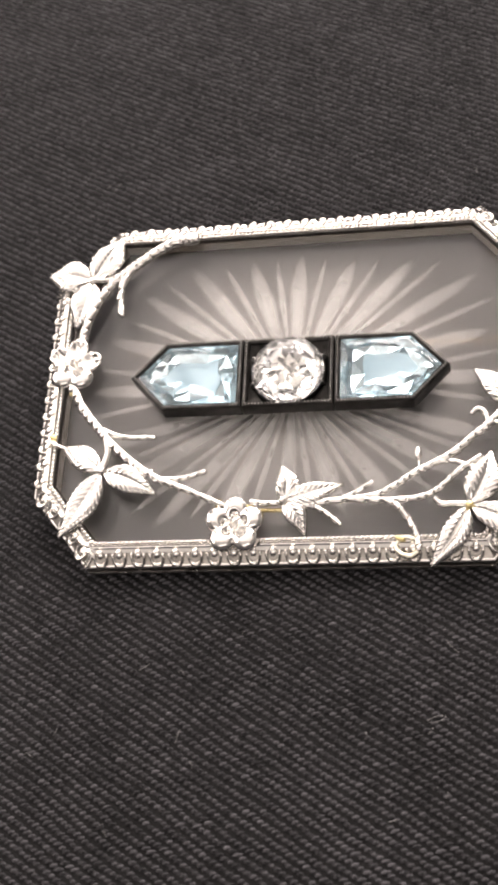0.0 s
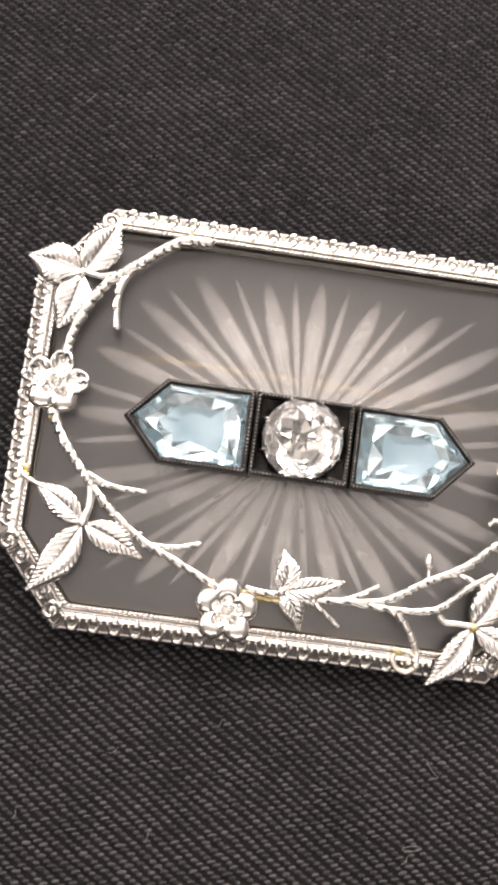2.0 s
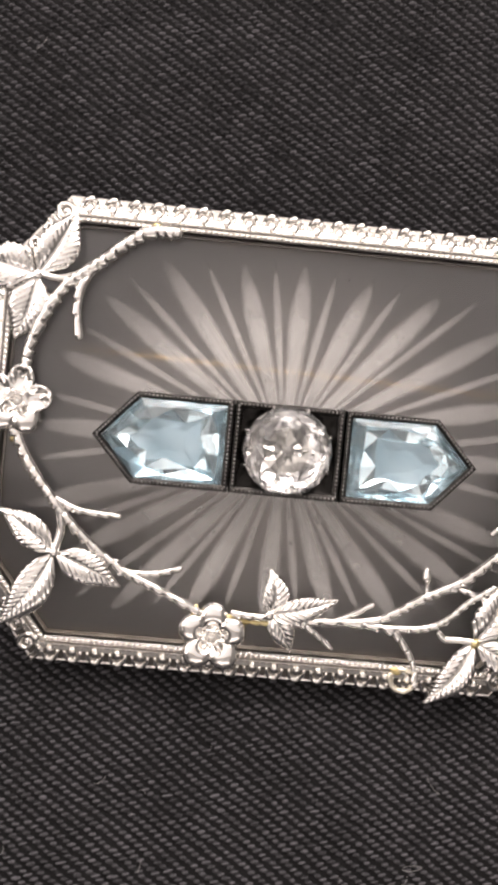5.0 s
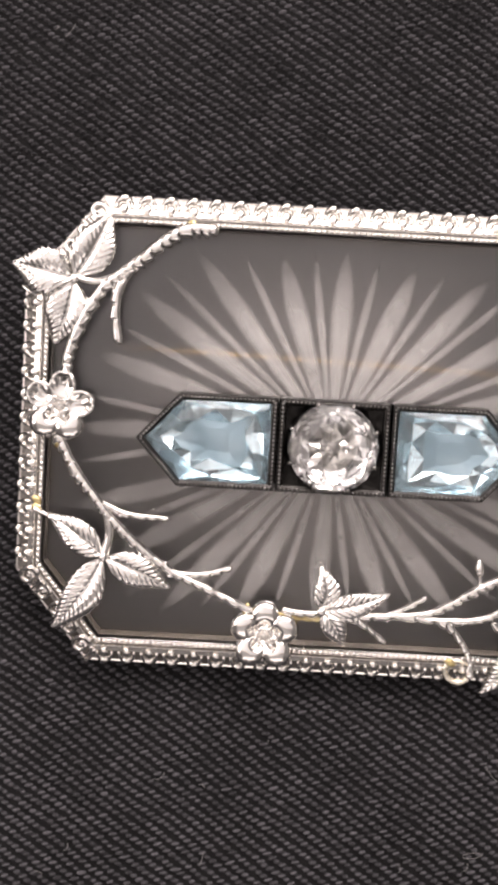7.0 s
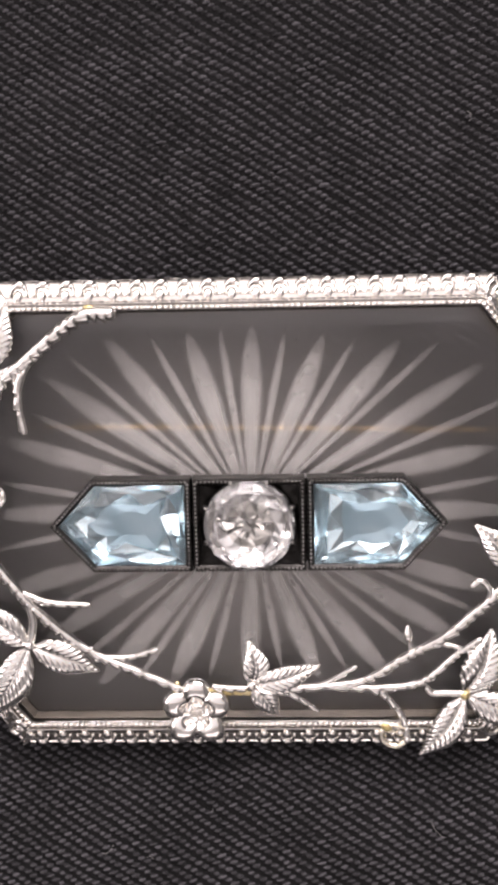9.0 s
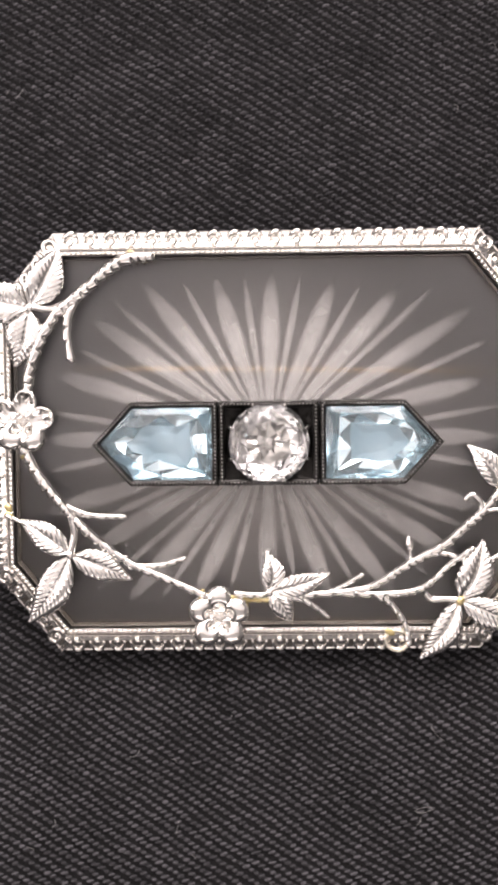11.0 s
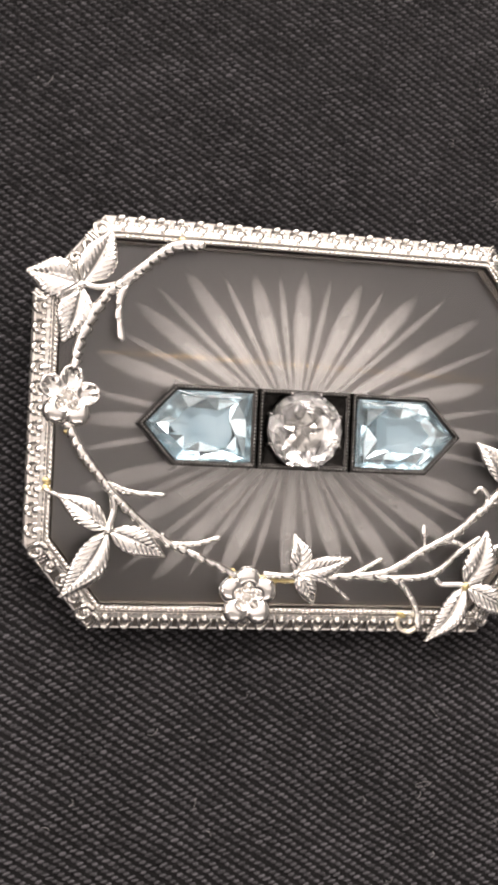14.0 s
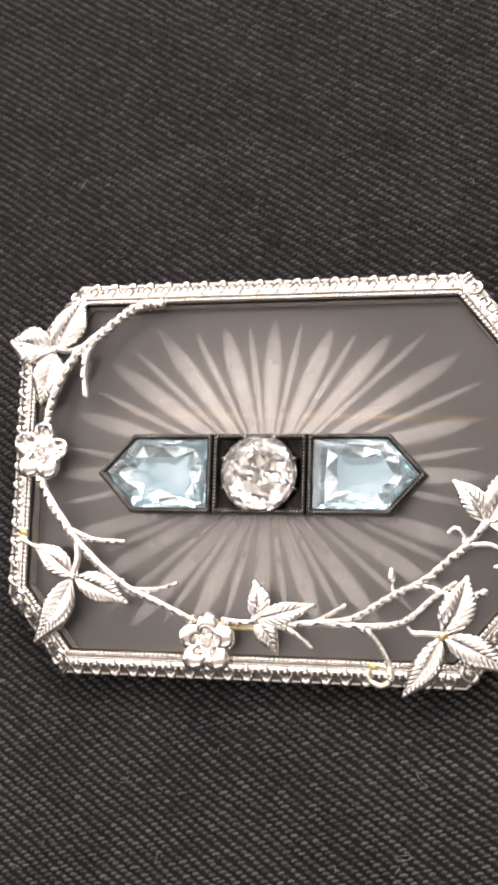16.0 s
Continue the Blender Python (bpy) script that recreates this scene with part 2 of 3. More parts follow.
def offset_ring(ring, d):
    """A closed convex ring of (x, y), running anticlockwise, moved outward by d."""
    n, out = len(ring), []
    for i in range(n):
        a, b, c = (Vector(ring[j % n]) for j in (i - 1, i, i + 1))
        n1, n2 = Vector((b - a).yx), Vector((c - b).yx)
        n1.y, n2.y = -n1.y, -n2.y
        n1.normalize(), n2.normalize()
        k = (n1 + n2) / (1 + n1.dot(n2))
        out.append((b + d * k)[:])
    return out


def loft(bm, ring, profile, closed=False):
    """Rings of ring moved outward by d at height w for (d, w) in profile, joined by faces."""
    loops = [[bm.verts.new((*p, w)) for p in offset_ring(ring, d)] for d, w in profile]
    pairs = list(zip(loops, loops[1:])) + ([(loops[-1], loops[0])] if closed else [])
    for a, b in pairs:
        for k in range(len(ring)):
            bm.faces.new((a[k], a[(k + 1) % len(ring)], b[(k + 1) % len(ring)], b[k]))
    return loops


def plate(bm, ring, w_top, w_bottom, bevel=0.0):
    """A closed slab with the outline ring."""
    prof = [(0, w_bottom), (0, w_top - bevel), (-bevel, w_top)] if bevel else [(0, w_bottom), (0, w_top)]
    loops = loft(bm, ring, prof)
    bm.faces.new(loops[0][::-1])
    bm.faces.new(loops[-1])


# ---------------------------------------------------------------- room
def box(name, lo, hi, mat, kind="structure"):
    bm = bmesh.new()
    bmesh.ops.create_cube(bm, size=1.0)
    for v in bm.verts:
        v.co = Vector([(a + b) / 2 + c * (b - a) for a, b, c in zip(lo, hi, v.co)])
    bmesh.ops.scale(bm, vec=(1000, 1000, 1000), verts=bm.verts)
    return tagged(part(name, bm, mat), kind=kind)


# the shell is out of view, its tones set for what the silver reflects
ROOM, LOW, HIGH = 1.5, -0.74, 1.56
box("floor", (-ROOM, -ROOM, LOW - 0.1), (ROOM, ROOM, LOW), floor_paint)
box("ceiling", (-ROOM, -ROOM, HIGH), (ROOM, ROOM, HIGH + 0.1), ceiling_paint)
box("wall_north", (-ROOM, ROOM, LOW), (ROOM, ROOM + 0.1, HIGH), wall_paint)
box("wall_south", (-ROOM, -ROOM - 0.1, LOW), (ROOM, -ROOM, HIGH), wall_paint)
# unseen dark panel, added so south-facing silver reflects something dark
box("dark_panel_south", (-ROOM, -ROOM, LOW), (ROOM, -ROOM + 0.02, 0.50), dark_panel)
box("wall_east", (ROOM, -ROOM - 0.1, LOW), (ROOM + 0.1, ROOM + 0.1, HIGH), wall_paint)
box("wall_west", (-ROOM - 0.1, -ROOM - 0.1, LOW), (-ROOM, ROOM + 0.1, HIGH), wall_paint)
box("table", (-0.40, -0.35, LOW), (0.40, 0.45, -0.0016), table_wood)

# ---------------------------------------------------------------- brooch: setting out
BROOCH = pose(0.00000, 0.00000, 0.00623, 10.16, 0.70, 0.00)
brooch = tagged(new("brooch"), "openwork silver brooch with frosted glass panel lying on black cloth", "brooch")
brooch.matrix_basis = BROOCH
brooch.empty_display_size = 0.01

# inner edge of the frame, anticlockwise
INNER = [(15.05, -13.95), (19.1, -9.0), (19.1, 9.0), (15.05, 13.95), (-15.05, 13.95), (-19.1, 9.0), (-19.1, -9.0), (-15.05, -13.95)]
GLASS_TOP, GLASS_BACK = -1.45, -3.45


def inside(x, y):
    """How far a place lies inside the frame's inner edge."""
    best = 99.0
    for a, b in zip(INNER, INNER[1:] + INNER[:1]):
        ex, ey = b[0] - a[0], b[1] - a[1]
        best = min(best, ((x - a[0]) * -ey + (y - a[1]) * ex) / math.hypot(ex, ey))
    return best


def height(x, y):
    """The height at which the spray of leaves runs: level with the rim, arched a little over the glass."""
    e = max(0.0, min(1.0, (inside(x, y) + 0.4) / 4.5))
    return -0.85 + 0.5 * e * e * (3 - 2 * e)


# ---------------------------------------------------------------- frame
bm = bmesh.new()
loft(bm, INNER, [(0.0, -3.4), (0.0, -1.30), (0.06, -1.16), (0.33, -1.18), (0.35, -1.42), (0.42, -1.42), (0.44, -1.12), (0.48, -1.06), (0.55, -1.06), (0.60, -1.14),
                 (0.64, -1.20), (0.92, -1.31), (0.97, -1.52), (1.68, -1.98), (1.80, -2.00), (1.86, -2.08), (1.84, -3.08), (1.87, -3.12), (1.87, -3.40), (1.78, -3.45), (0.3, -3.45)], True)
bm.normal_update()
# sloping channel, groove and outer wall get the silver with shade coloured in
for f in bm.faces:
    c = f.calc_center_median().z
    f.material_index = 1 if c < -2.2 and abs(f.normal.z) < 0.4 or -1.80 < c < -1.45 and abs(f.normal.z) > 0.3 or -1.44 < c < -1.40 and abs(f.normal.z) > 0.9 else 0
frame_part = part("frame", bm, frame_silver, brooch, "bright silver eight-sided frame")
frame_part.data.materials.append(shade_silver)
bm = bmesh.new()
loft(bm, INNER, [(0.1, GLASS_BACK - 0.17), (-0.45, GLASS_BACK - 0.17), (-0.45, GLASS_BACK - 0.20), (0.1, GLASS_BACK - 0.20)], True)
part("glass_seat", bm, seat_metal, frame_part, "dull metal ledge under the glass edge")
bm = bmesh.new()
loft(bm, INNER, [(-0.12, -1.52), (-0.12, -3.42), (-0.16, -3.42), (-0.16, -1.52)], True)
part("bezel_wall", bm, bezel_metal, frame_part, "brownish inner wall round the glass edge")

# twisted rope along the inner lip
bm = bmesh.new()
rope_line = offset_ring(INNER, 0.16)
for a, b in zip(rope_line, rope_line[1:] + rope_line[:1]):
    a, b = Vector(a), Vector(b)
    n = round((b - a).length / 0.37)
    turn = math.atan2((b - a).y, (b - a).x)
    for k in range(n):
        p = a.lerp(b, (k + 0.5) / n)
        ball(bm, (p.x, p.y, -1.11), 0.23, 0.155, 0.19, turn + 0.6, 2)
part("rope_edge", bm, frame_silver, frame_part, smooth=True)

# scallops on the sloping face: a curved ridge round a half-sunk bead
SLOPE = math.atan2(0.54, 1.0)


def scallop_mesh():
    bm = bmesh.new()
    line = [(-0.53, 0.30)] + [(0.51 * math.cos(a), 0.56 - 0.52 * math.sin(a)) for a in (math.pi + math.pi * k / 10 for k in range(11))] + [(0.53, 0.30)]
    tube(bm, [Vector((x, -y, -0.06 + 0.34 * min(1.0, y) ** 2)) for x, y in line], lambda s: 0.11 + 0.11 * math.sin(math.pi * s) ** 2, 10)
    ball(bm, (0, -1.06, 0.21), 0.40, 0.20, 0.26, 0, 2)
    ball(bm, (0, -0.36, -0.03), 0.32, 0.32, 0.18, 0, 2)
    bmesh.ops.scale(bm, vec=(MM, MM, MM), verts=bm.verts)
    me = bpy.data.meshes.new("scallop")
    bm.to_mesh(me)
    bm.free()
    me.materials.append(frame_silver)
    me.polygons.foreach_set("use_smooth", [True] * len(me.polygons))
    return me


def bevel_pose(a, b, k):
    """The pose of an ornament on the sloping face, at k of the way from a to b along its upper edge."""
    d = (b - a).normalized()
    p = a.lerp(b, k)
    x3, out = Vector((-d.x, -d.y, 0)), Vector((d.y, -d.x, 0))
    y3 = -(out * math.cos(SLOPE) + Vector((0, 0, -math.sin(SLOPE))))
    m = Matrix((x3, y3, x3.cross(y3))).transposed().to_4x4()
    m.translation = Vector((p.x, p.y, -1.13)) * MM
    return m @ Matrix.Diagonal((1.0, 1.30, 1.0, 1.0))


def scroll_mesh():
    """A curled scroll with three ribs fanning from it."""
    bm = bmesh.new()
    tube(bm, [Vector((0.54 * (1 - 0.8 * s) * math.cos(8.5 * s + 1.2), -0.55 + 0.54 * (1 - 0.8 * s) * math.sin(8.5 * s + 1.2), 0.10)) for s in (k / 24 for k in range(25))], lambda s: 0.18 - 0.06 * s, 7)
    for x0, x1 in ((0.42, 0.66), (0.58, 0.92)):
        tube(bm, spline([(x0, -0.05, 0.03), ((x0 + x1) / 2 + 0.12, -0.45, 0.08), (x1, -0.95, 0.03)], 5), lambda s: 0.12 - 0.05 * s, 6)
    ball(bm, (0, -0.52, 0.08), 0.14, cuts=2)
    bmesh.ops.scale(bm, vec=(MM, MM, MM), verts=bm.verts)
    me = bpy.data.meshes.new("corner_scroll")
    bm.to_mesh(me)
    bm.free()
    me.materials.append(frame_silver)
    me.polygons.foreach_set("use_smooth", [True] * len(me.polygons))
    return me


SCALLOP, SCROLL = scallop_mesh(), scroll_mesh()
top_line = [Vector(p) for p in offset_ring(INNER, 0.60)]
for i in range(8):
    a, b = top_line[i], top_line[(i + 1) % 8]
    if i % 2:
        n = round((b - a).length / 1.52)
        for k in range(n):
            place("scallop", SCALLOP, frame_part, m=bevel_pose(a, b, (k + 0.5) / n))
    else:
        flip = Matrix.Diagonal((-1, 1, 1, 1))
        for k in range(5):
            m = bevel_pose(a, b, 0.07 + 0.215 * k)
            if k in (0, 4):
                m = m @ Matrix.Scale(1.25, 4)
            place("corner_scroll", SCROLL, frame_part, m=m if k % 2 else m @ flip)

# engraved zigzag ridge low on the outer wall
bm = bmesh.new()
low_line = offset_ring(INNER, 1.86)
for a, b in zip(low_line, low_line[1:] + low_line[:1]):
    a, b = Vector((*a, 0)), Vector((*b, 0))
    n = max(2, round((b - a).length / 3.0))
    pts = []
    for k in range(4 * n + 1):
        p = a.lerp(b, k / (4 * n))
        pts.append(Vector((p.x, p.y, -2.98 + 0.20 * (1 - abs((k % 4) - 2) / 2 * 2 if k % 4 else -1))))
    tube(bm, pts, 0.045, 4)
part("engraved_line", bm, frame_silver, frame_part)

# ---------------------------------------------------------------- glass panel
glass_ring = offset_ring(INNER, -0.06)
bm = bmesh.new()
plate(bm, glass_ring, GLASS_TOP, GLASS_BACK, 0.12)
glass = part("glass_panel", bm, slab_glass, brooch, "clear glass panel with a starburst cut into its frosted back")
glass.visible_shadow = False
bm = bmesh.new()
plate(bm, offset_ring(INNER, -0.15), GLASS_BACK - 0.12, GLASS_BACK - 0.15)
part("frosted_back", bm, haze, glass, "frosted back of the glass")


def ray_cut(tip, root, width, mat):
    """One lens-shaped groove of the starburst, a shallow hollow with a crease along its middle."""
    bm = bmesh.new()
    a, b = Vector((*root, 0)), Vector((*tip, 0))
    d = (b - a).normalized()
    side = Vector((-d.y, d.x, 0))
    rows, uv = [], bm.loops.layers.uv.new("UVMap")
    across = (-1, -0.6, -0.2, 0, 0.2, 0.6, 1)
    for i in range(15):
        s = i / 14
        half = width / 2 * min(1.0, 0.42 + 0.95 * s) * max(0.0, 1 - max(0.0, (s - 0.55) / 0.45) ** 2.2) ** 0.85 + 0.01
        c = a.lerp(b, s)
        row = []
        for q in across:
            deep = 0.02 * (1 - q * q) - (0.012 if q == 0 else 0)
            row.append(bm.verts.new(c + side * (q * half) + Vector((0, 0, GLASS_BACK - 0.105 + 0.0009 * len(glass.children) + deep))))
        rows.append(row)
    for i, (r1, r2) in enumerate(zip(rows, rows[1:])):
        for k in range(6):
            f = bm.faces.new((r1[k], r2[k], r2[k + 1], r1[k + 1]))
            for loop, (q, s) in zip(f.loops, ((k, i), (k, i + 1), (k + 1, i + 1), (k + 1, i))):
                loop[uv].uv = (abs(across[q]), s / 14)
    return part("cut_ray", bm, mat, glass)


UPPER_FAT = [(-16.6, 5.4), (-13.8, 9.8), (-9.8, 12.7), (-4.0, 12.7), (0.4, 13.1), (5.25, 12.4), (10.5, 12.1), (15.9, 10.2), (16.6, 4.5)]
UPPER_THIN = [(-15.2, 7.5), (-12.3, 11.4), (-6.7, 12.8), (-1.8, 13.1), (2.7, 13.0), (7.5, 12.3), (13.6, 12.4), (17.9, 8.0)]
LOWER_FAT = [(-17.5, -5.5), (-14.7, -9.0), (-11.2, -12.6), (-5.8, -12.4), (-0.2, -12.5), (4.7, -11.9), (9.8, -12.0), (15.0, -9.4), (16.8, -5.5)]
LOWER_THIN = [(-13.8, -6.4), (-14.4, -12.4), (-8.5, -12.4), (-3.1, -11.8), (2.05, -11.2), (6.8, -11.5), (12.8, -10.9), (16.6, -7.5)]


def root(x, y):
    """Where a ray starts, beside the bar."""
    k = 2.2 / abs(y)
    return 0.1 + max(-6.4, min(6.4, k * x)), k * y


for x, y in UPPER_FAT + LOWER_FAT:
    ray_cut((x, y), root(x, y), 1.6, cut_frost)
for x, y in UPPER_THIN + LOWER_THIN:
    ray_cut((x, y), root(x, y), 0.62, line_frost)
for x in (-17.8, 17.8):
    ray_cut((x, 0.2), (0.35 * x, 0.2), 1.5, cut_frost)
    ray_cut((x, 2.6), (0.35 * x, 0.5), 0.6, line_frost)
    ray_cut((x, -2.4), (0.35 * x, 0.0), 0.6, line_frost)

# ---------------------------------------------------------------- bar of stones
bm = bmesh.new()
plate(bm, [(12.6, 0), (10.0, 2.8), (-10.0, 2.8), (-12.6, 0), (-10.0, -2.8), (10.0, -2.8)], -1.42, GLASS_TOP + 0.002)
bar = part("stone_bar", bm, dark_metal, brooch, "blackened metal bar holding three stones")

LEFT = [(-13.0, 0), (-10.17, -3.1), (-3.68, -3.1), (-3.68, 3.1), (-10.17, 3.1)]
RIGHT = [(13.0, 0), (10.17, 3.1), (3.88, 3.1), (3.88, -3.1), (10.17, -3.1)]
MIDDLE = [(-3.58, -3.1), (3.78, -3.1), (3.78, 3.1), (-3.58, 3.1)]


def collet(ring, name):
    """A dark setting with an inward lip and a beaded edge."""
    bm = bmesh.new()
    loft(bm, ring, [(0, -1.46), (0.0, -0.10), (-0.05, 0.0), (-0.14, 0.03), (-0.30, 0.03), (-0.42, -0.06), (-0.50, -0.30), (-0.50, -1.40)], True)
    ob = part(name, bm, dark_metal, bar, "blackened metal setting with beaded edge")
    bm = bmesh.new()
    line = offset_ring(ring, -0.20)
    for a, b in zip(line, line[1:] + line[:1]):
        a, b = Vector(a), Vector(b)
        n = round((b - a).length / 0.27)
        for k in range(n):
            p = a.lerp(b, (k + 0.5) / n)
            ball(bm, (p.x, p.y, 0.04), 0.095, 0.095, 0.09)
    part("beaded_edge", bm, bead_metal, bar, smooth=True)
    return ob


def gem(name, rings, crown, mat, back, deep, label, heart=1):
    """A faceted stone from rings of equal count, top to bottom: a flat table, clear crown rings, and mirror-bright quilted back facets round a small flat."""
    bm = bmesh.new()
    loops = [[bm.verts.new(p) for p in ring] for ring in rings]
    n = len(loops[0])
    bm.faces.new(loops[0])
    for i, (a, b) in enumerate(zip(loops, loops[1:])):
        for k in range(n):
            k2 = (k + 1) % n
            tris = ((a[k], b[k], a[k2]), (b[k], b[k2], a[k2])) if (i + k) % 2 else ((a[k], b[k], b[k2]), (a[k], b[k2], a[k2]))
            for t in tris:
                # innermost back facets take the dark copy, so the middle is shaded by colour
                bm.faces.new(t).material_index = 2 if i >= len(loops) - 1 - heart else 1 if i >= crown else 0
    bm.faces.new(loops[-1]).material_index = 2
    bmesh.ops.recalc_face_normals(bm, faces=bm.faces)
    ob = part(name, bm, mat, bar, label)
    ob.data.materials.append(back)
    ob.data.materials.append(deep)
    return ob


def shrink(ring, k, cx, cy=0.0):
    return [(cx + (x - cx) * k, cy + (y - cy) * k) for x, y in ring]


def along(ring, n):
    """Points spread along the sides of a ring, n to a side, from the corners on."""
    out = []
    for a, b in zip(ring, ring[1:] + ring[:1]):
        for k in range(n):
            out.append((a[0] + (b[0] - a[0]) * k / n, a[1] + (b[1] - a[1]) * k / n))
    return out


def long_gem(ring, cx, label, seed, quilt):
    seat = offset_ring(ring, -0.42)
    rnd = random.Random(seed)
    rings = []
    for k, w, alt, jitter in ((0.64, 0.32, 0.0, 0.0), (0.82, 0.22, 0.03, 0.0), (1.0, -0.06, 0.0, 0.0), (1.0, -0.18, 0.0, 0.0), (0.86, -0.50, 0.10, 0.14), (0.72, -0.74, 0.12, 0.18), (0.54, -0.88, 0.05, 0.28), (0.28, -0.96, 0.0, 0.16)):
        ring_k = along(shrink(seat, k, cx), 3)
        jitter *= 0.6 + quilt if k < 0.6 else 1.0
        rings.append([(x + rnd.uniform(-jitter, jitter), y + rnd.uniform(-jitter, jitter), w + (alt if k > 0.6 else 0.0) * (1 if j % 2 else -1) + (0.42 * rnd.uniform(-jitter, jitter) if k > 0.6 else 0.0)) for j, (x, y) in enumerate(ring_k)])
    gem("aquamarine", rings, 3, aqua, aqua_back, aqua_shade, label)


collet(LEFT, "setting")
collet(RIGHT, "setting")
long_gem(LEFT, -7.9, "pale blue arrow-shaped faceted stone", 5, 0.35)
long_gem(RIGHT, 8.1, "pale blue arrow-shaped faceted stone", 8, 0.0)
collet(MIDDLE, "setting")

# round centre stone on a dark plate with a collar
CX = 0.1
bm = bmesh.new()
outer, inner = [], []
for k in range(32):
    a = 2 * math.pi * (k + 0.5) / 32
    c, q = math.cos(a), math.sin(a)
    f = min(3.22 / max(abs(c), 1e-6), 2.64 / max(abs(q), 1e-6))
    outer.append(bm.verts.new((CX + f * c, f * q, -0.22)))
    inner.append(bm.verts.new((CX + min(f - 0.02, 2.98) * c, min(f - 0.02, 2.98) * q, -0.36)))
for k in range(32):
    bm.faces.new((inner[k], outer[k], outer[(k + 1) % 32], inner[(k + 1) % 32]))
bmesh.ops.solidify(bm, geom=bm.faces[:], thickness=0.1)
part("setting_plate", bm, dark_metal, bar, "dark plate under the round stone")
rnd = random.Random(3)
rings = []
for r, w, alt, jitter, twist in ((1.5, 1.0, 0.0, 0.0, 0.0), (2.3, 0.74, 0.07, 0.03, 0.5), (3.0, 0.18, 0.0, 0.0, 0.0), (3.0, 0.06, 0.0, 0.0, 0.0), (2.55, -0.18, 0.04, 0.2, 0.5), (2.05, -0.30, 0.05, 0.3, 0.0), (1.5, -0.39, 0.04, 0.3, 0.5), (0.95, -0.45, 0.03, 0.3, 0.0), (0.45, -0.48, 0.02, 0.3, 0.0)):
    ring = []
    for k in range(18):
        a = math.pi * 2 * (k + twist + rnd.uniform(-jitter, jitter)) / 18
        ring.append((CX + r * math.cos(a), r * math.sin(a), w + alt * (1 if k % 2 else -1) + 0.36 * rnd.uniform(-jitter, jitter)))
    rings.append(ring)
gem("diamond", rings, 3, clear_stone, clear_back, clear_shade, "round colourless brilliant-cut stone", 2)
bm = bmesh.new()
circle = [(CX + 3.02 * math.cos(2 * math.pi * k / 32), 3.02 * math.sin(2 * math.pi * k / 32)) for k in range(32)]
loft(bm, circle, [(0.02, -0.38), (0.02, 0.0), (0.0, 0.03), (-0.04, -0.02), (-0.04, -0.38)], True)
part("stone_collar", bm, dark_metal, bar, "dark collar round the stone", smooth=True)
for k in range(8):
    a = math.pi * 2 * (k + 0.5) / 8
    bm = bmesh.new()
    tube(bm, [Vector((CX + r * math.cos(a), r * math.sin(a), w)) for r, w in ((3.12, -0.3), (3.10, 0.1), (2.92, 0.30))], lambda s: 0.15 - 0.06 * s, 6)
    part("claw", bm, bead_metal, bar, smooth=True)

# ---------------------------------------------------------------- spray of twigs, leaves and flowers
spray = part("main_stem", bmesh.new(), silver, brooch, "silver flowering branch laid over the glass")


def twig(name, pts, r0, r1, parent, notch=0.9, lift=0.0, mat=None):
    """A twig through (x, y) places, with bark notches along it."""
    bm = bmesh.new()
    line = spline([(x, y, height(x, y) + lift) for x, y in pts], 30)
    length = sum((b - a).length for a, b in zip(line, line[1:]))
    x0 = 3.7 * pts[0][0] + pts[0][1]

    def carve(s, a):
        """Overlapping barbs along one side, and a small nick across the top of each."""
        if not notch:
            return 1.0
        q = s * length / (0.85 * notch) + x0 + 0.35 * noise.noise((s * length * 0.8, x0, 1.0))
        u = q % 1.0
        barb = max(0.0, math.cos(a - 0.15)) ** 3
        nick = max(0.0, math.cos(a - 0.95)) ** 6 * math.exp(-(((u - 0.09) / 0.11) ** 2))
        return 0.97 + 0.60 * barb * (u - 0.40) - 0.62 * nick

    sides = 14
    tube(bm, line, lambda s: (r0 + (r1 - r0) * s) * (1.0 + (0.16 if notch else 0.05) * noise.noise((s * length * 1.3, x0, 3.1))), sides, carve)
    ball(bm, line[-1][:], r1 * 0.98, cuts=2)
    rnd = random.Random(int(100 * abs(x0)))
    for i in range(6, len(line) - 6, 9):
        if notch and rnd.random() < 0.16:
            d = (line[i + 1] - line[i - 1]).normalized()
            side = Vector((-d.y, d.x, 0)) * rnd.choice((-1, 1))
            c = line[i] + side * r0 * rnd.uniform(0.5, 0.8) + Vector((0, 0, r0 * rnd.uniform(0.1, 0.4)))
            ball(bm, c[:], r0 * rnd.uniform(0.5, 0.8), r0 * rnd.uniform(0.3, 0.42), r0 * 0.4, math.atan2(d.y, d.x) + rnd.uniform(0.2, 0.6), 2)
    return part(name, bm, mat or silver, parent, smooth=True)


twig("twig", [(-17.8, 4.0), (-17.6, 5.5), (-16.7, 7.8), (-15.5, 9.7), (-14.4, 10.6), (-13.2, 11.6), (-11.8, 12.8), (-10.3, 13.7), (-8.6, 13.8)], 0.40, 0.48, spray)
twig("twig", [(-13.9, 10.9), (-14.45, 9.9), (-14.7, 8.6), (-14.65, 7.6), (-14.4, 6.3)], 0.36, 0.29, spray, 1.6)
twig("twig", [(-14.4, 10.6), (-16.0, 10.05), (-17.4, 10.2)], 0.30, 0.22, spray, 0)
twig("twig", [(-18.2, -0.2), (-17.0, -2.4), (-15.4, -4.4), (-14.3, -5.7), (-12.3, -7.5), (-10.1, -9.0), (-7.8, -10.0), (-4.9, -11.3)], 0.42, 0.26, spray)
twig("twig", [(-15.0, -4.6), (-13.3, -5.25), (-10.7, -5.4)], 0.30, 0.20, spray)
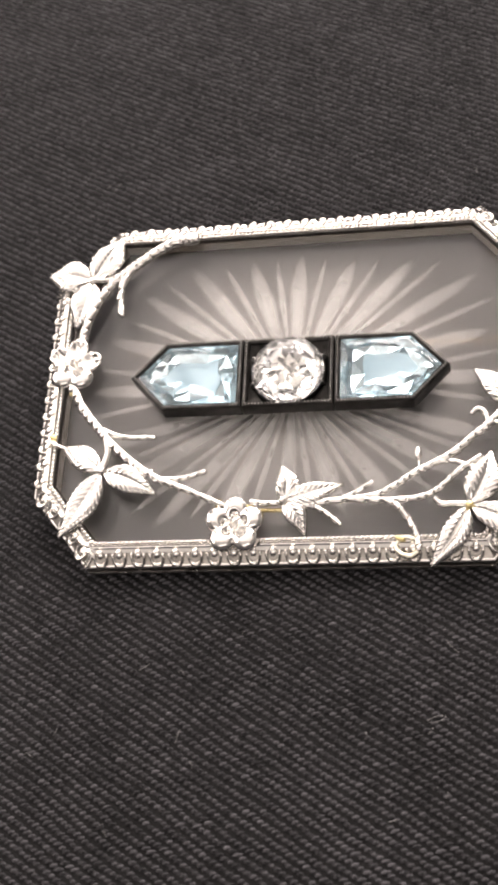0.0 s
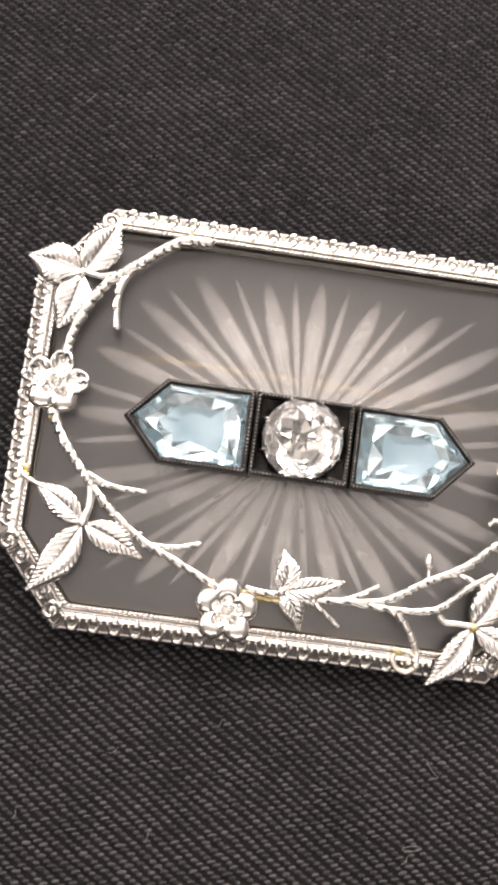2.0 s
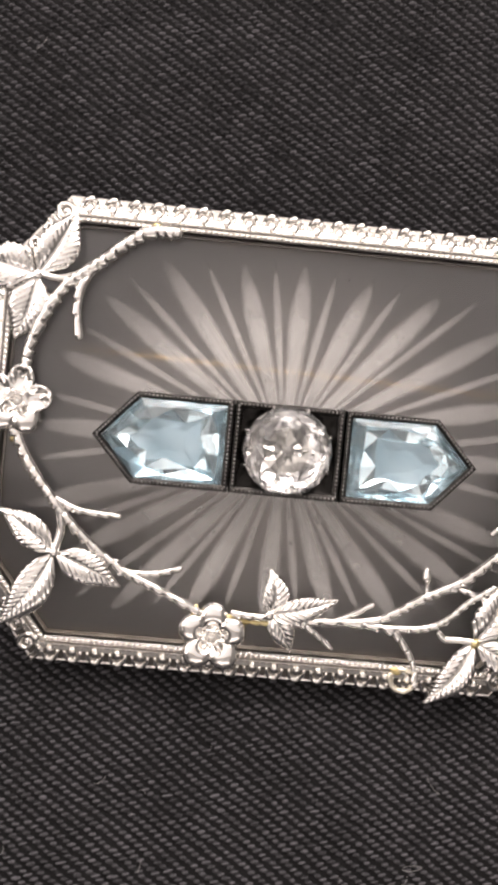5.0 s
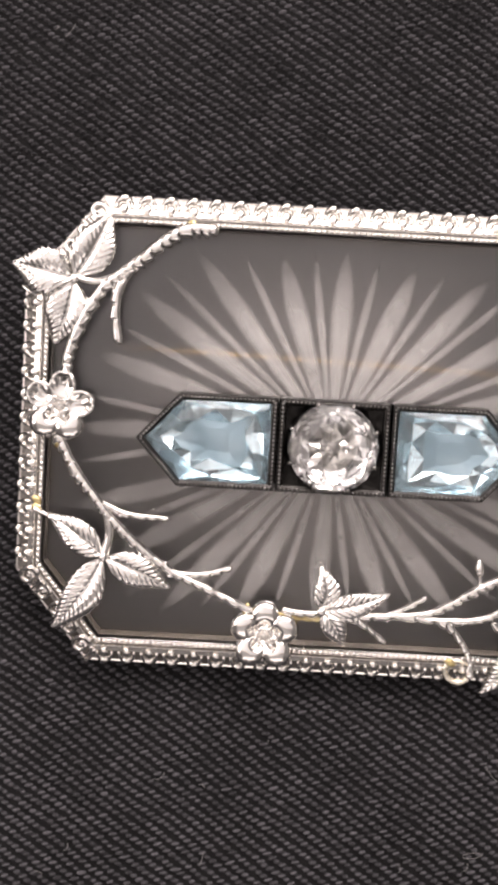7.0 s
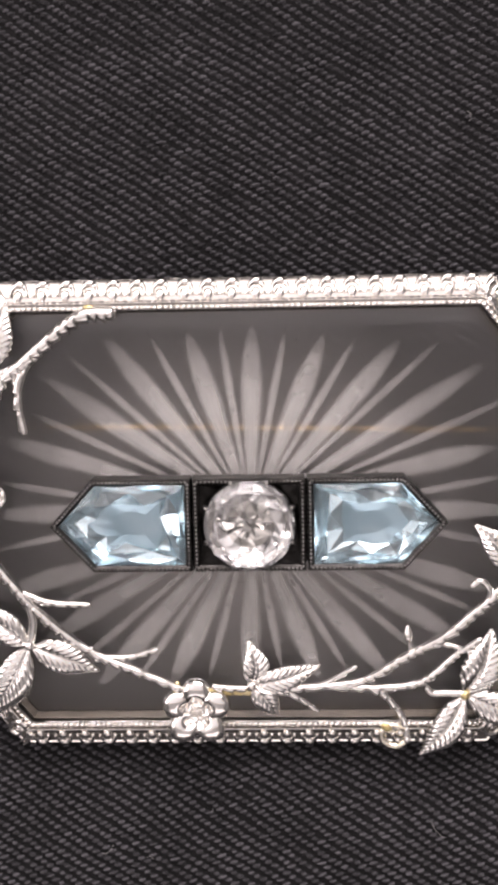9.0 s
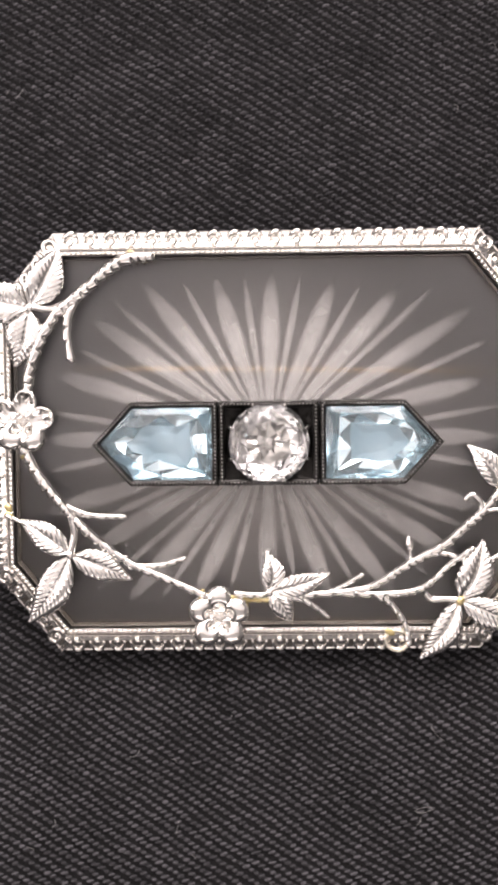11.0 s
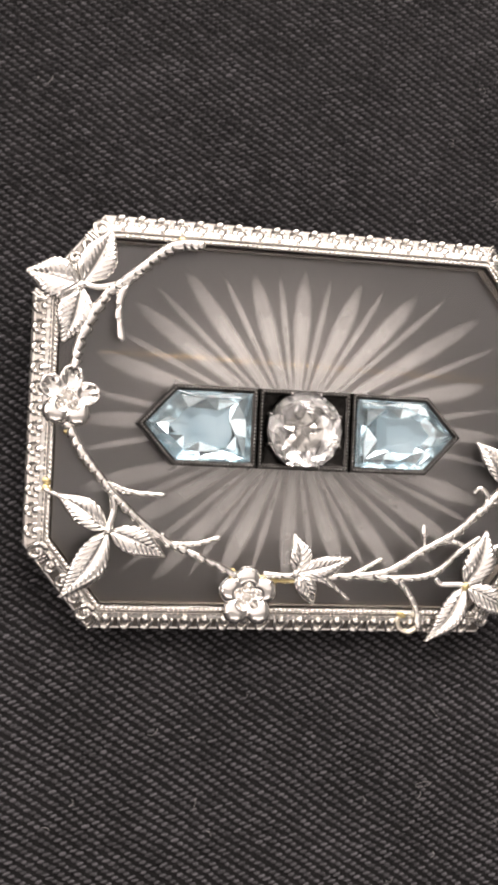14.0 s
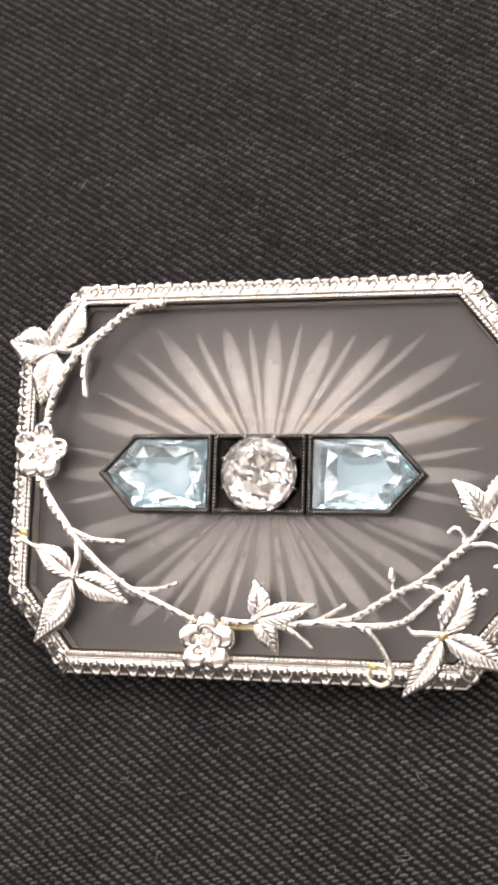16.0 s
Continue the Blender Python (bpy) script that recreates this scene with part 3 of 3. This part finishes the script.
twig("twig", [(-14.7, -5.2), (-14.45, -6.7), (-14.8, -8.2)], 0.30, 0.30, spray, 0)
twig("twig", [(-10.0, -9.1), (-8.1, -9.05), (-6.3, -8.55)], 0.26, 0.22, spray)
twig("twig", [(-2.6, -11.2), (-1.2, -11.35), (0.0, -11.3)], 0.24, 0.24, spray)
twig("gold_wire", [(-2.6, -11.7), (-1.2, -11.8), (0.0, -11.8)], 0.16, 0.16, spray, lift=-0.25, mat=gold)
twig("twig", [(0.4, -11.7), (1.8, -11.6), (3.2, -11.35), (6.8, -11.0), (8.6, -10.2), (9.9, -9.35), (11.3, -8.6), (13.1, -7.6), (14.7, -6.2), (15.8, -5.3), (17.2, -3.7)], 0.26, 0.36, spray)
twig("twig", [(5.2, -11.2), (8.5, -11.35), (10.8, -11.1), (12.1, -10.4), (13.5, -9.1), (15.1, -8.0)], 0.27, 0.24, spray)
twig("twig", [(11.0, -8.7), (12.2, -8.3), (13.3, -8.4), (14.5, -8.8)], 0.26, 0.18, spray)
twig("twig", [(3.6, -11.4), (5.0, -10.95), (6.9, -9.85)], 0.24, 0.18, spray)
twig("twig", [(2.2, -11.6), (3.2, -12.1), (4.4, -13.05)], 0.24, 0.18, spray)
twig("twig", [(10.5, -9.0), (10.52, -8.5), (10.46, -8.05)], 0.15, 0.10, spray, 0)
bm = bmesh.new()
tube(bm, [Vector((10.46 - 0.10 * k / 8, -8.2 + 1.25 * k / 8, height(10.4, -7.6))) for k in range(9)], lambda s: 0.05 + 0.27 * math.sin(math.pi * min(1.0, 0.06 + 0.9 * s**0.8)), 10)
part("bud", bm, silver, spray, smooth=True)
twig("twig", [(8.0, -11.4), (8.9, -11.9), (9.7, -12.9), (10.3, -14.1), (10.4, -15.2)], 0.28, 0.24, spray)
twig("tendril", [(15.7, -5.5), (15.75, -4.7), (15.35, -4.1), (14.95, -4.0), (14.6, -4.3)], 0.26, 0.20, spray, 0)
twig("tendril", [(15.6, -5.4), (16.5, -5.15), (17.7, -5.15), (18.5, -5.65), (18.7, -6.3), (18.4, -6.75), (17.95, -6.75)], 0.22, 0.20, spray, 0)
twig("tendril", [(10.4, -15.3), (9.7, -15.7), (8.9, -15.4), (8.7, -14.7), (9.3, -14.2), (10.1, -14.35)], 0.24, 0.18, spray, 0, -0.2, pale_gold)
twig("twig", [(11.6, -11.3), (12.1, -11.75), (13.0, -11.75), (14.2, -11.8)], 0.24, 0.24, spray, 0)
twig("twig", [(14.9, -9.6), (16.0, -9.1), (17.2, -8.6)], 0.18, 0.34, spray, lift=-0.1)


def leaf(base, tip, width, parent, fold=0.24, lift=0.0, droop=0.25, bend=0.0, mat=None):
    """A chased silver leaf: two swelling halves along a sunk midrib, slanting veins and a toothed edge."""
    bm = bmesh.new()
    a, b = Vector((*base, height(*base) + lift)), Vector((*tip, height(*tip) + lift - droop))
    d = b - a
    length = Vector((d.x, d.y)).length
    side = Vector((-d.y, d.x, 0)) / length
    n, m = 110, 9
    top, low = [], []
    step = 0.47
    for i in range(n + 1):
        s = i / n
        half = 0.53 * width * math.sin(math.pi * min(1.0, s**0.78 * 0.97 + 0.02)) ** 0.9 * (1 - 0.42 * max(0.0, (s - 0.55) / 0.45) ** 1.5) + 0.05
        c = a + d * s + side * (bend * math.sin(math.pi * s))
        r1, r2 = [], []
        for j in range(-m, m + 1):
            q = j / m
            across = abs(q) * half
            phase = (s * length / step - 0.95 * across / step) % 1.0
            tooth = 1 + 0.13 * (phase - 0.6) * abs(q) ** 5 * min(1.0, 3 * s)
            swell = fold * half * math.sin(math.pi * min(1.0, abs(q) * 0.74 + 0.06)) * (1.25 if q > 0 else 0.9)
            rib = -0.10 * math.exp(-((across / 0.06) ** 2)) * (1 - 0.6 * s)
            vein = -0.125 * math.exp(-(((phase - 0.5) / 0.17) ** 2)) * min(1.0, 2.2 * abs(q)) * (1 - 0.25 * s)
            arch = 0.35 * math.sin(math.pi * s)
            p = c + side * (q * half * tooth) + d * (0.05 * abs(q)) + Vector((0, 0, arch + swell - 0.12 * abs(q) ** 3 + rib + vein))
            r1.append(bm.verts.new(p))
            r2.append(bm.verts.new(p - Vector((0, 0, 0.22 + 0.5 * swell))))
        top.append(r1)
        low.append(r2)
    for i in range(n):
        for j in range(2 * m):
            bm.faces.new((top[i][j], top[i + 1][j], top[i + 1][j + 1], top[i][j + 1]))
            bm.faces.new((low[i][j + 1], low[i + 1][j + 1], low[i + 1][j], low[i][j]))
        bm.faces.new((top[i][0], low[i][0], low[i + 1][0], top[i + 1][0]))
        bm.faces.new((top[i + 1][-1], low[i + 1][-1], low[i][-1], top[i][-1]))
    bm.faces.new(top[0] + low[0][::-1])
    bm.faces.new((top[-1] + low[-1][::-1])[::-1])
    bmesh.ops.recalc_face_normals(bm, faces=bm.faces)
    return part("leaf", bm, mat or silver, parent, "gilt-tinted silver leaf" if mat else "", smooth=True)


def sprig(centre, leaves, label, gilt=False):
    """A sprig of three leaves that meet at a small boss."""
    x, y = centre
    bm = bmesh.new()
    ball(bm, (x, y, height(x, y) + 0.12), 0.34, 0.34, 0.26, cuts=2)
    ob = part("leaf_sprig", bm, gold if gilt else silver, brooch, label, smooth=True)
    for tip, width, more in leaves:
        leaf(centre, tip, width, ob, **more)
    return ob


sprig((-17.55, 10.15), [((-21.6, 11.0), 2.9, dict(lift=0.15)), ((-15.4, 14.5), 2.6, dict(bend=-0.2)), ((-18.75, 5.9), 2.8, dict(bend=0.3))], "silver sprig of three veined leaves")
sprig((-14.8, -8.2), [((-18.6, -5.7), 1.9, dict(bend=-0.15)), ((-10.4, -10.1), 2.0, dict(bend=0.15)), ((-18.1, -13.3), 2.3, dict(bend=0.35))], "silver sprig of three veined leaves")
twig("twig", [(-18.0, -6.0), (-18.9, -5.6), (-19.6, -5.3)], 0.16, 0.14, spray)
sprig((0.0, -11.15), [((-0.2, -8.15), 1.6, dict(bend=-0.45)), ((4.45, -9.85), 1.5, dict(bend=-0.1)), ((1.65, -13.65), 1.5, dict(bend=0.25))], "silver sprig of three small veined leaves")
sprig((14.2, -11.9), [((15.9, -7.5), 2.4, dict(bend=-0.35, fold=0.3)), ((19.1, -14.3), 2.0, dict(bend=0.1)), ((11.3, -16.3), 1.9, dict(bend=0.35, fold=0.45))], "silver sprig of three large veined leaves", True)
sprig((17.35, -3.6), [((14.85, -0.4), 1.7, dict(bend=-0.3)), ((20.2, 1.2), 2.5, dict()), ((21.2, -3.3), 2.0, dict())], "silver sprig of three veined leaves")


def petal_mesh(cupped):
    """A round petal, domed or hollowed, with fine ribs, its foot at the origin."""
    bm = bmesh.new()
    rings, seg = 9, 64
    centre = Vector((1.45 if cupped else 1.38, 0, 0))
    top, low = [], []
    for i in range(1, rings + 1):
        r = i / rings
        t1, t2 = [], []
        for k in range(seg):
            a = 2 * math.pi * k / seg
            x, y = centre.x + (0.98 if cupped else 1.08) * r * math.cos(a), (0.90 if cupped else 1.06) * r * math.sin(a)
            px, py = r * math.cos(a), r * math.sin(a)
            if cupped:
                dome = 0.10 + 0.42 * r**2.2 - 1.6 * max(0.0, r - 0.86)
            else:
                dome = 0.10 + 0.58 * max(0.0, 1.0 - r * r) ** 0.5 - 0.50 * math.exp(-((px + 0.55) ** 2 + py * py) / 0.13)
            rib = 0.12 * math.cos(20 * math.atan2(y, x)) * r * (1 - r * r) * 2 * min(1.0, max(0.0, px + 0.5))
            if not cupped:
                rib = 0.09 * math.cos(22 * math.atan2(y, x - 0.3)) * max(0.0, r - 0.62) * min(1.0, max(0.0, px + 0.3))
            z = dome + rib - 0.22
            t1.append(bm.verts.new((x, y, z)))
            t2.append(bm.verts.new((x, y, z - 0.14)))
        top.append(t1)
        low.append(t2)
    for layer, flip in ((top, False), (low, True)):
        c = bm.verts.new((centre.x, 0, (-0.12 if cupped else 0.41) - (0.14 if flip else 0.0)))
        for k in range(seg):
            k2 = (k + 1) % seg
            bm.faces.new((c, layer[0][k2], layer[0][k]) if flip else (c, layer[0][k], layer[0][k2]))
            for a, b in zip(layer, layer[1:]):
                bm.faces.new((a[k], a[k2], b[k2], b[k]) if flip else (a[k], b[k], b[k2], a[k2]))
    for k in range(seg):
        k2 = (k + 1) % seg
        bm.faces.new((top[-1][k], low[-1][k], low[-1][k2], top[-1][k2]))
    bmesh.ops.recalc_face_normals(bm, faces=bm.faces)
    bmesh.ops.scale(bm, vec=(MM, MM, MM), verts=bm.verts)
    me = bpy.data.meshes.new("petal")
    bm.to_mesh(me)
    bm.free()
    me.materials.append(silver)
    me.polygons.foreach_set("use_smooth", [True] * len(me.polygons))
    return me


DOMED, CUPPED = petal_mesh(False), petal_mesh(True)


def flower(x, y, w, angles, size, shapes):
    bm = bmesh.new()
    loops = loft(bm, [(0.42 * math.cos(2 * math.pi * k / 12), 0.42 * math.sin(2 * math.pi * k / 12)) for k in range(12)], [(0.30, -0.30), (0.22, 0.05), (0.08, 0.20), (-0.03, 0.14), (-0.09, -0.25), (-0.13, -0.45)])
    bm.faces.new(loops[-1])
    for k in range(5):
        a = radians(angles[k] + 34)
        ball(bm, (0.58 * math.cos(a), 0.58 * math.sin(a), 0.24), 0.19, 0.13, 0.16, a, 2)
    for v in bm.verts:
        v.co = Vector((x, y, w)) + v.co * size
    ob = part("flower", bm, silver, brooch, "five-petalled silver flower with a beaded centre", smooth=True)
    for i, a in enumerate(angles):
        m = Matrix.Translation(Vector((x, y, w + 0.04 * (i % 2))) * MM) @ Matrix.Rotation(radians(a), 4, "Z") @ Matrix.Rotation(radians(-6), 4, "Y") @ Matrix.Scale(size, 4)
        place("petal", shapes[i], ob, m=m)
    return ob


flower(-18.2, 1.75, -0.62, (82, 9, -61, -128, 150), 1.0, (CUPPED, CUPPED, DOMED, DOMED, CUPPED))
flower(-3.75, -13.05, -0.62, (90, 22, -50, -130, 158), 0.98, (DOMED,) * 5)

# yellow solder where the spray meets the frame
for x, y, w in ((-19.45, -5.25, -0.95), (-19.5, -4.7, -1.0), (-18.1, -0.75, -0.75), (-5.05, -11.25, -0.55), (-2.55, -11.55, -0.6), (9.0, -14.3, -0.9), (-9.9, 14.1, -0.95)):
    bm = bmesh.new()
    ball(bm, (x, y, w), 0.42, 0.26, 0.14, x, 2)
    part("solder", bm, gold, brooch, "yellow solder blob", smooth=True)

# ---------------------------------------------------------------- pin at the back
bm = bmesh.new()
tube(bm, [Vector((x, 5.35 - 0.018 * x, -6.55 + 0.02 * min(0.0, x))) for x in (-15.5, -9.0, 0, 18.4)], lambda s: 0.24 * min(1.0, 0.2 + 5 * s), 10)
pin = part("pin_stem", bm, pin_gold, brooch, "gold-coloured pin behind the glass", smooth=True)
bm = bmesh.new()
tube(bm, [Vector((19.0, 5.2, w)) for w in (-3.4, -4.6, -6.2, -6.8)], 0.32, 10)
tube(bm, [Vector((18.7, y, -6.5)) for y in (4.2, 5.2, 6.0)], 0.30, 10)
part("pin_hinge", bm, seat_metal, pin)

# ---------------------------------------------------------------- black twill cloth
bm = bmesh.new()
bmesh.ops.create_grid(bm, x_segments=2, y_segments=2, size=300)
for v in bm.verts:
    v.co.z = -0.10
cloth = tagged(part("tablecloth", bm, cloth_base), "black twill cloth spread flat under the brooch", "cloth")


def weave(x0, x1, y0, y1, pitch, row, shift, turn):
    """Short thread floats in slanting rows."""
    rng = np.random.default_rng(7)
    c, s = math.cos(turn), math.sin(turn)
    reach = max(abs(v) for v in (x0, x1, y0, y1)) * 1.5
    nr, nc = int(reach / row), int(reach / pitch)
    j, i = np.meshgrid(np.arange(-nr, nr + 1), np.arange(-nc, nc + 1), indexing="ij")
    u = i * pitch - (j * shift) % pitch
    v = j * row
    u, v = u.ravel(), v.ravel()
    u = u + 0.10 * np.sin(v * 0.9) + rng.normal(0, 0.035, u.size)
    v = v + 0.05 * np.sin(u * 0.7 + 1.3) + rng.normal(0, 0.018, u.size)
    x, y = c * u - s * v, s * u + c * v
    keep = (x > x0) & (x < x1) & (y > y0) & (y < y1)
    x, y = x[keep], y[keep]
    n = x.size
    half = rng.normal(0.285, 0.05, n)
    wide = rng.normal(0.102, 0.016, n)
    tall = rng.normal(0.19, 0.035, n)
    tilt = turn + rng.normal(0.28, 0.07, n)
    stations = [(-1.0, 0.25, -0.6), (-0.55, 0.85, 0.55), (0.0, 1.0, 1.0), (0.55, 0.85, 0.55), (1.0, 0.25, -0.6)]
    verts = np.zeros((n, 15, 3))
    for k, (a, w, h) in enumerate(stations):
        for q in (-1, 0, 1):
            lx, ly = a * half, q * w * wide
            verts[:, 3 * k + q + 1, 0] = x + np.cos(tilt) * lx - np.sin(tilt) * ly
            verts[:, 3 * k + q + 1, 1] = y + np.sin(tilt) * lx + np.cos(tilt) * ly
            verts[:, 3 * k + q + 1, 2] = tall * h * 0.6 - 0.10 + (tall * 0.85 * w if q == 0 else -0.02)
    # ribs that carry the floats, running down to the right, coloured as shaded gaps
    rib = np.zeros((n, 9, 3))
    lean = turn - 0.571 + rng.normal(0, 0.03, n)
    for k in range(9):
        a, q = k // 3 - 1, k % 3 - 1
        lx, ly = 0.31 * a, 0.22 * q
        rib[:, k, 0] = x + np.cos(lean) * lx - np.sin(lean) * ly
        rib[:, k, 1] = y + np.sin(lean) * lx + np.cos(lean) * ly
        rib[:, k, 2] = -0.03 - 0.03 * abs(a) - 0.09 * abs(q)
    quads = []
    for k in range(4):
        for q in range(2):
            a = 3 * k + q
            quads.append((a, a + 3, a + 4, a + 1))
    faces = (np.arange(n)[:, None, None] * 15 + np.array(quads)[None]).reshape(-1, 4)
    pads = n * 15 + (np.arange(n)[:, None, None] * 9 + np.array([(0, 3, 4, 1), (1, 4, 5, 2), (3, 6, 7, 4), (4, 7, 8, 5)])[None]).reshape(-1, 4)
    faces = np.concatenate([faces, pads])
    me = bpy.data.meshes.new("weave")
    me.vertices.add(n * 24)
    me.vertices.foreach_set("co", (np.concatenate([verts.reshape(-1, 3), rib.reshape(-1, 3)]) * MM).ravel())
    me.loops.add(faces.size)
    me.loops.foreach_set("vertex_index", faces.ravel().astype(np.int32))
    me.polygons.add(len(faces))
    me.polygons.foreach_set("loop_start", np.arange(0, faces.size, 4, dtype=np.int32))
    me.polygons.foreach_set("use_smooth", np.ones(len(faces), dtype=bool))
    me.update(calc_edges=True)
    me.materials.append(thread)
    me.materials.append(shaded_thread)
    me.polygons.foreach_set("material_index", np.repeat(np.array([0, 1], dtype=np.int32), [n * 8, n * 4]))
    return tagged(place("weave", me, cloth), kind="stuff")


weave(-44, 52, -46, 80, 1.22, 0.25, 0.39, radians(0))

# ---------------------------------------------------------------- lint on the cloth


def lint(x, y, length, turn, curl):
    bm = bmesh.new()
    line = []
    for k in range(13):
        s = k / 12
        a = turn + curl * (s - 0.5)
        line.append(Vector((x + length * (s - 0.5) * math.cos(a), y + length * (s - 0.5) * math.sin(a) + 0.12 * length * math.sin(curl * s * 2), 0.12 + 0.25 * math.sin(math.pi * s))))
    tube(bm, line, 0.015, 4)
    ob = tagged(part("lint_fibre", bm, fluff), "pale lint fibre caught on the black cloth", "lint", "lint on the cloth")
    return ob


for x, y, length, turn, curl in [(12.1, -27.2, 2.6, 1.7, 3.0), (-7.2, -28.6, 1.0, 1.35, 0.15), (12.5, -21.8, 1.6, -0.9, 0.4), (-10.4, -23.3, 1.0, 0.5, 1.0), (-20.0, 29.5, 1.2, 0.9, 0.6)]:
    lint(x, y, length, turn, curl)
rnd = random.Random(11)
for k in range(34):
    x, y = rnd.uniform(-26, 30), rnd.choice((rnd.uniform(-36, -19), rnd.uniform(21, 55)))
    lint(x, y, rnd.uniform(0.25, 0.8), rnd.uniform(0, 3.1), rnd.uniform(0, 2.5))

# ---------------------------------------------------------------- a hair and dust on the glass
bm = bmesh.new()
tube(bm, [Vector(p) for p in spline([(-1.35, -4.15, GLASS_TOP + 0.02), (-0.47, -4.24, GLASS_TOP + 0.03), (0.42, -4.02, GLASS_TOP + 0.02)], 6)], 0.014, 4)
hair = tagged(part("fine_hair", bm, fluff), "short pale hair lying on the glass panel", "hair")
hair.matrix_basis = BROOCH
for x, y, size in [(3.3, 11.9, 0.09), (2.5, 12.0, 0.06), (-12.2, 2.6, 0.07), (-13.2, 3.1, 0.06)]:
    bm = bmesh.new()
    ball(bm, (x, y, GLASS_TOP + 0.02), size, 0.55 * size, 0.02, 7 * x, 1)
    speck_of_dust = tagged(part("dust_speck", bm, fluff), "tiny pale dust speck on the glass panel", "dust", "dust on the glass")
    speck_of_dust.matrix_basis = BROOCH
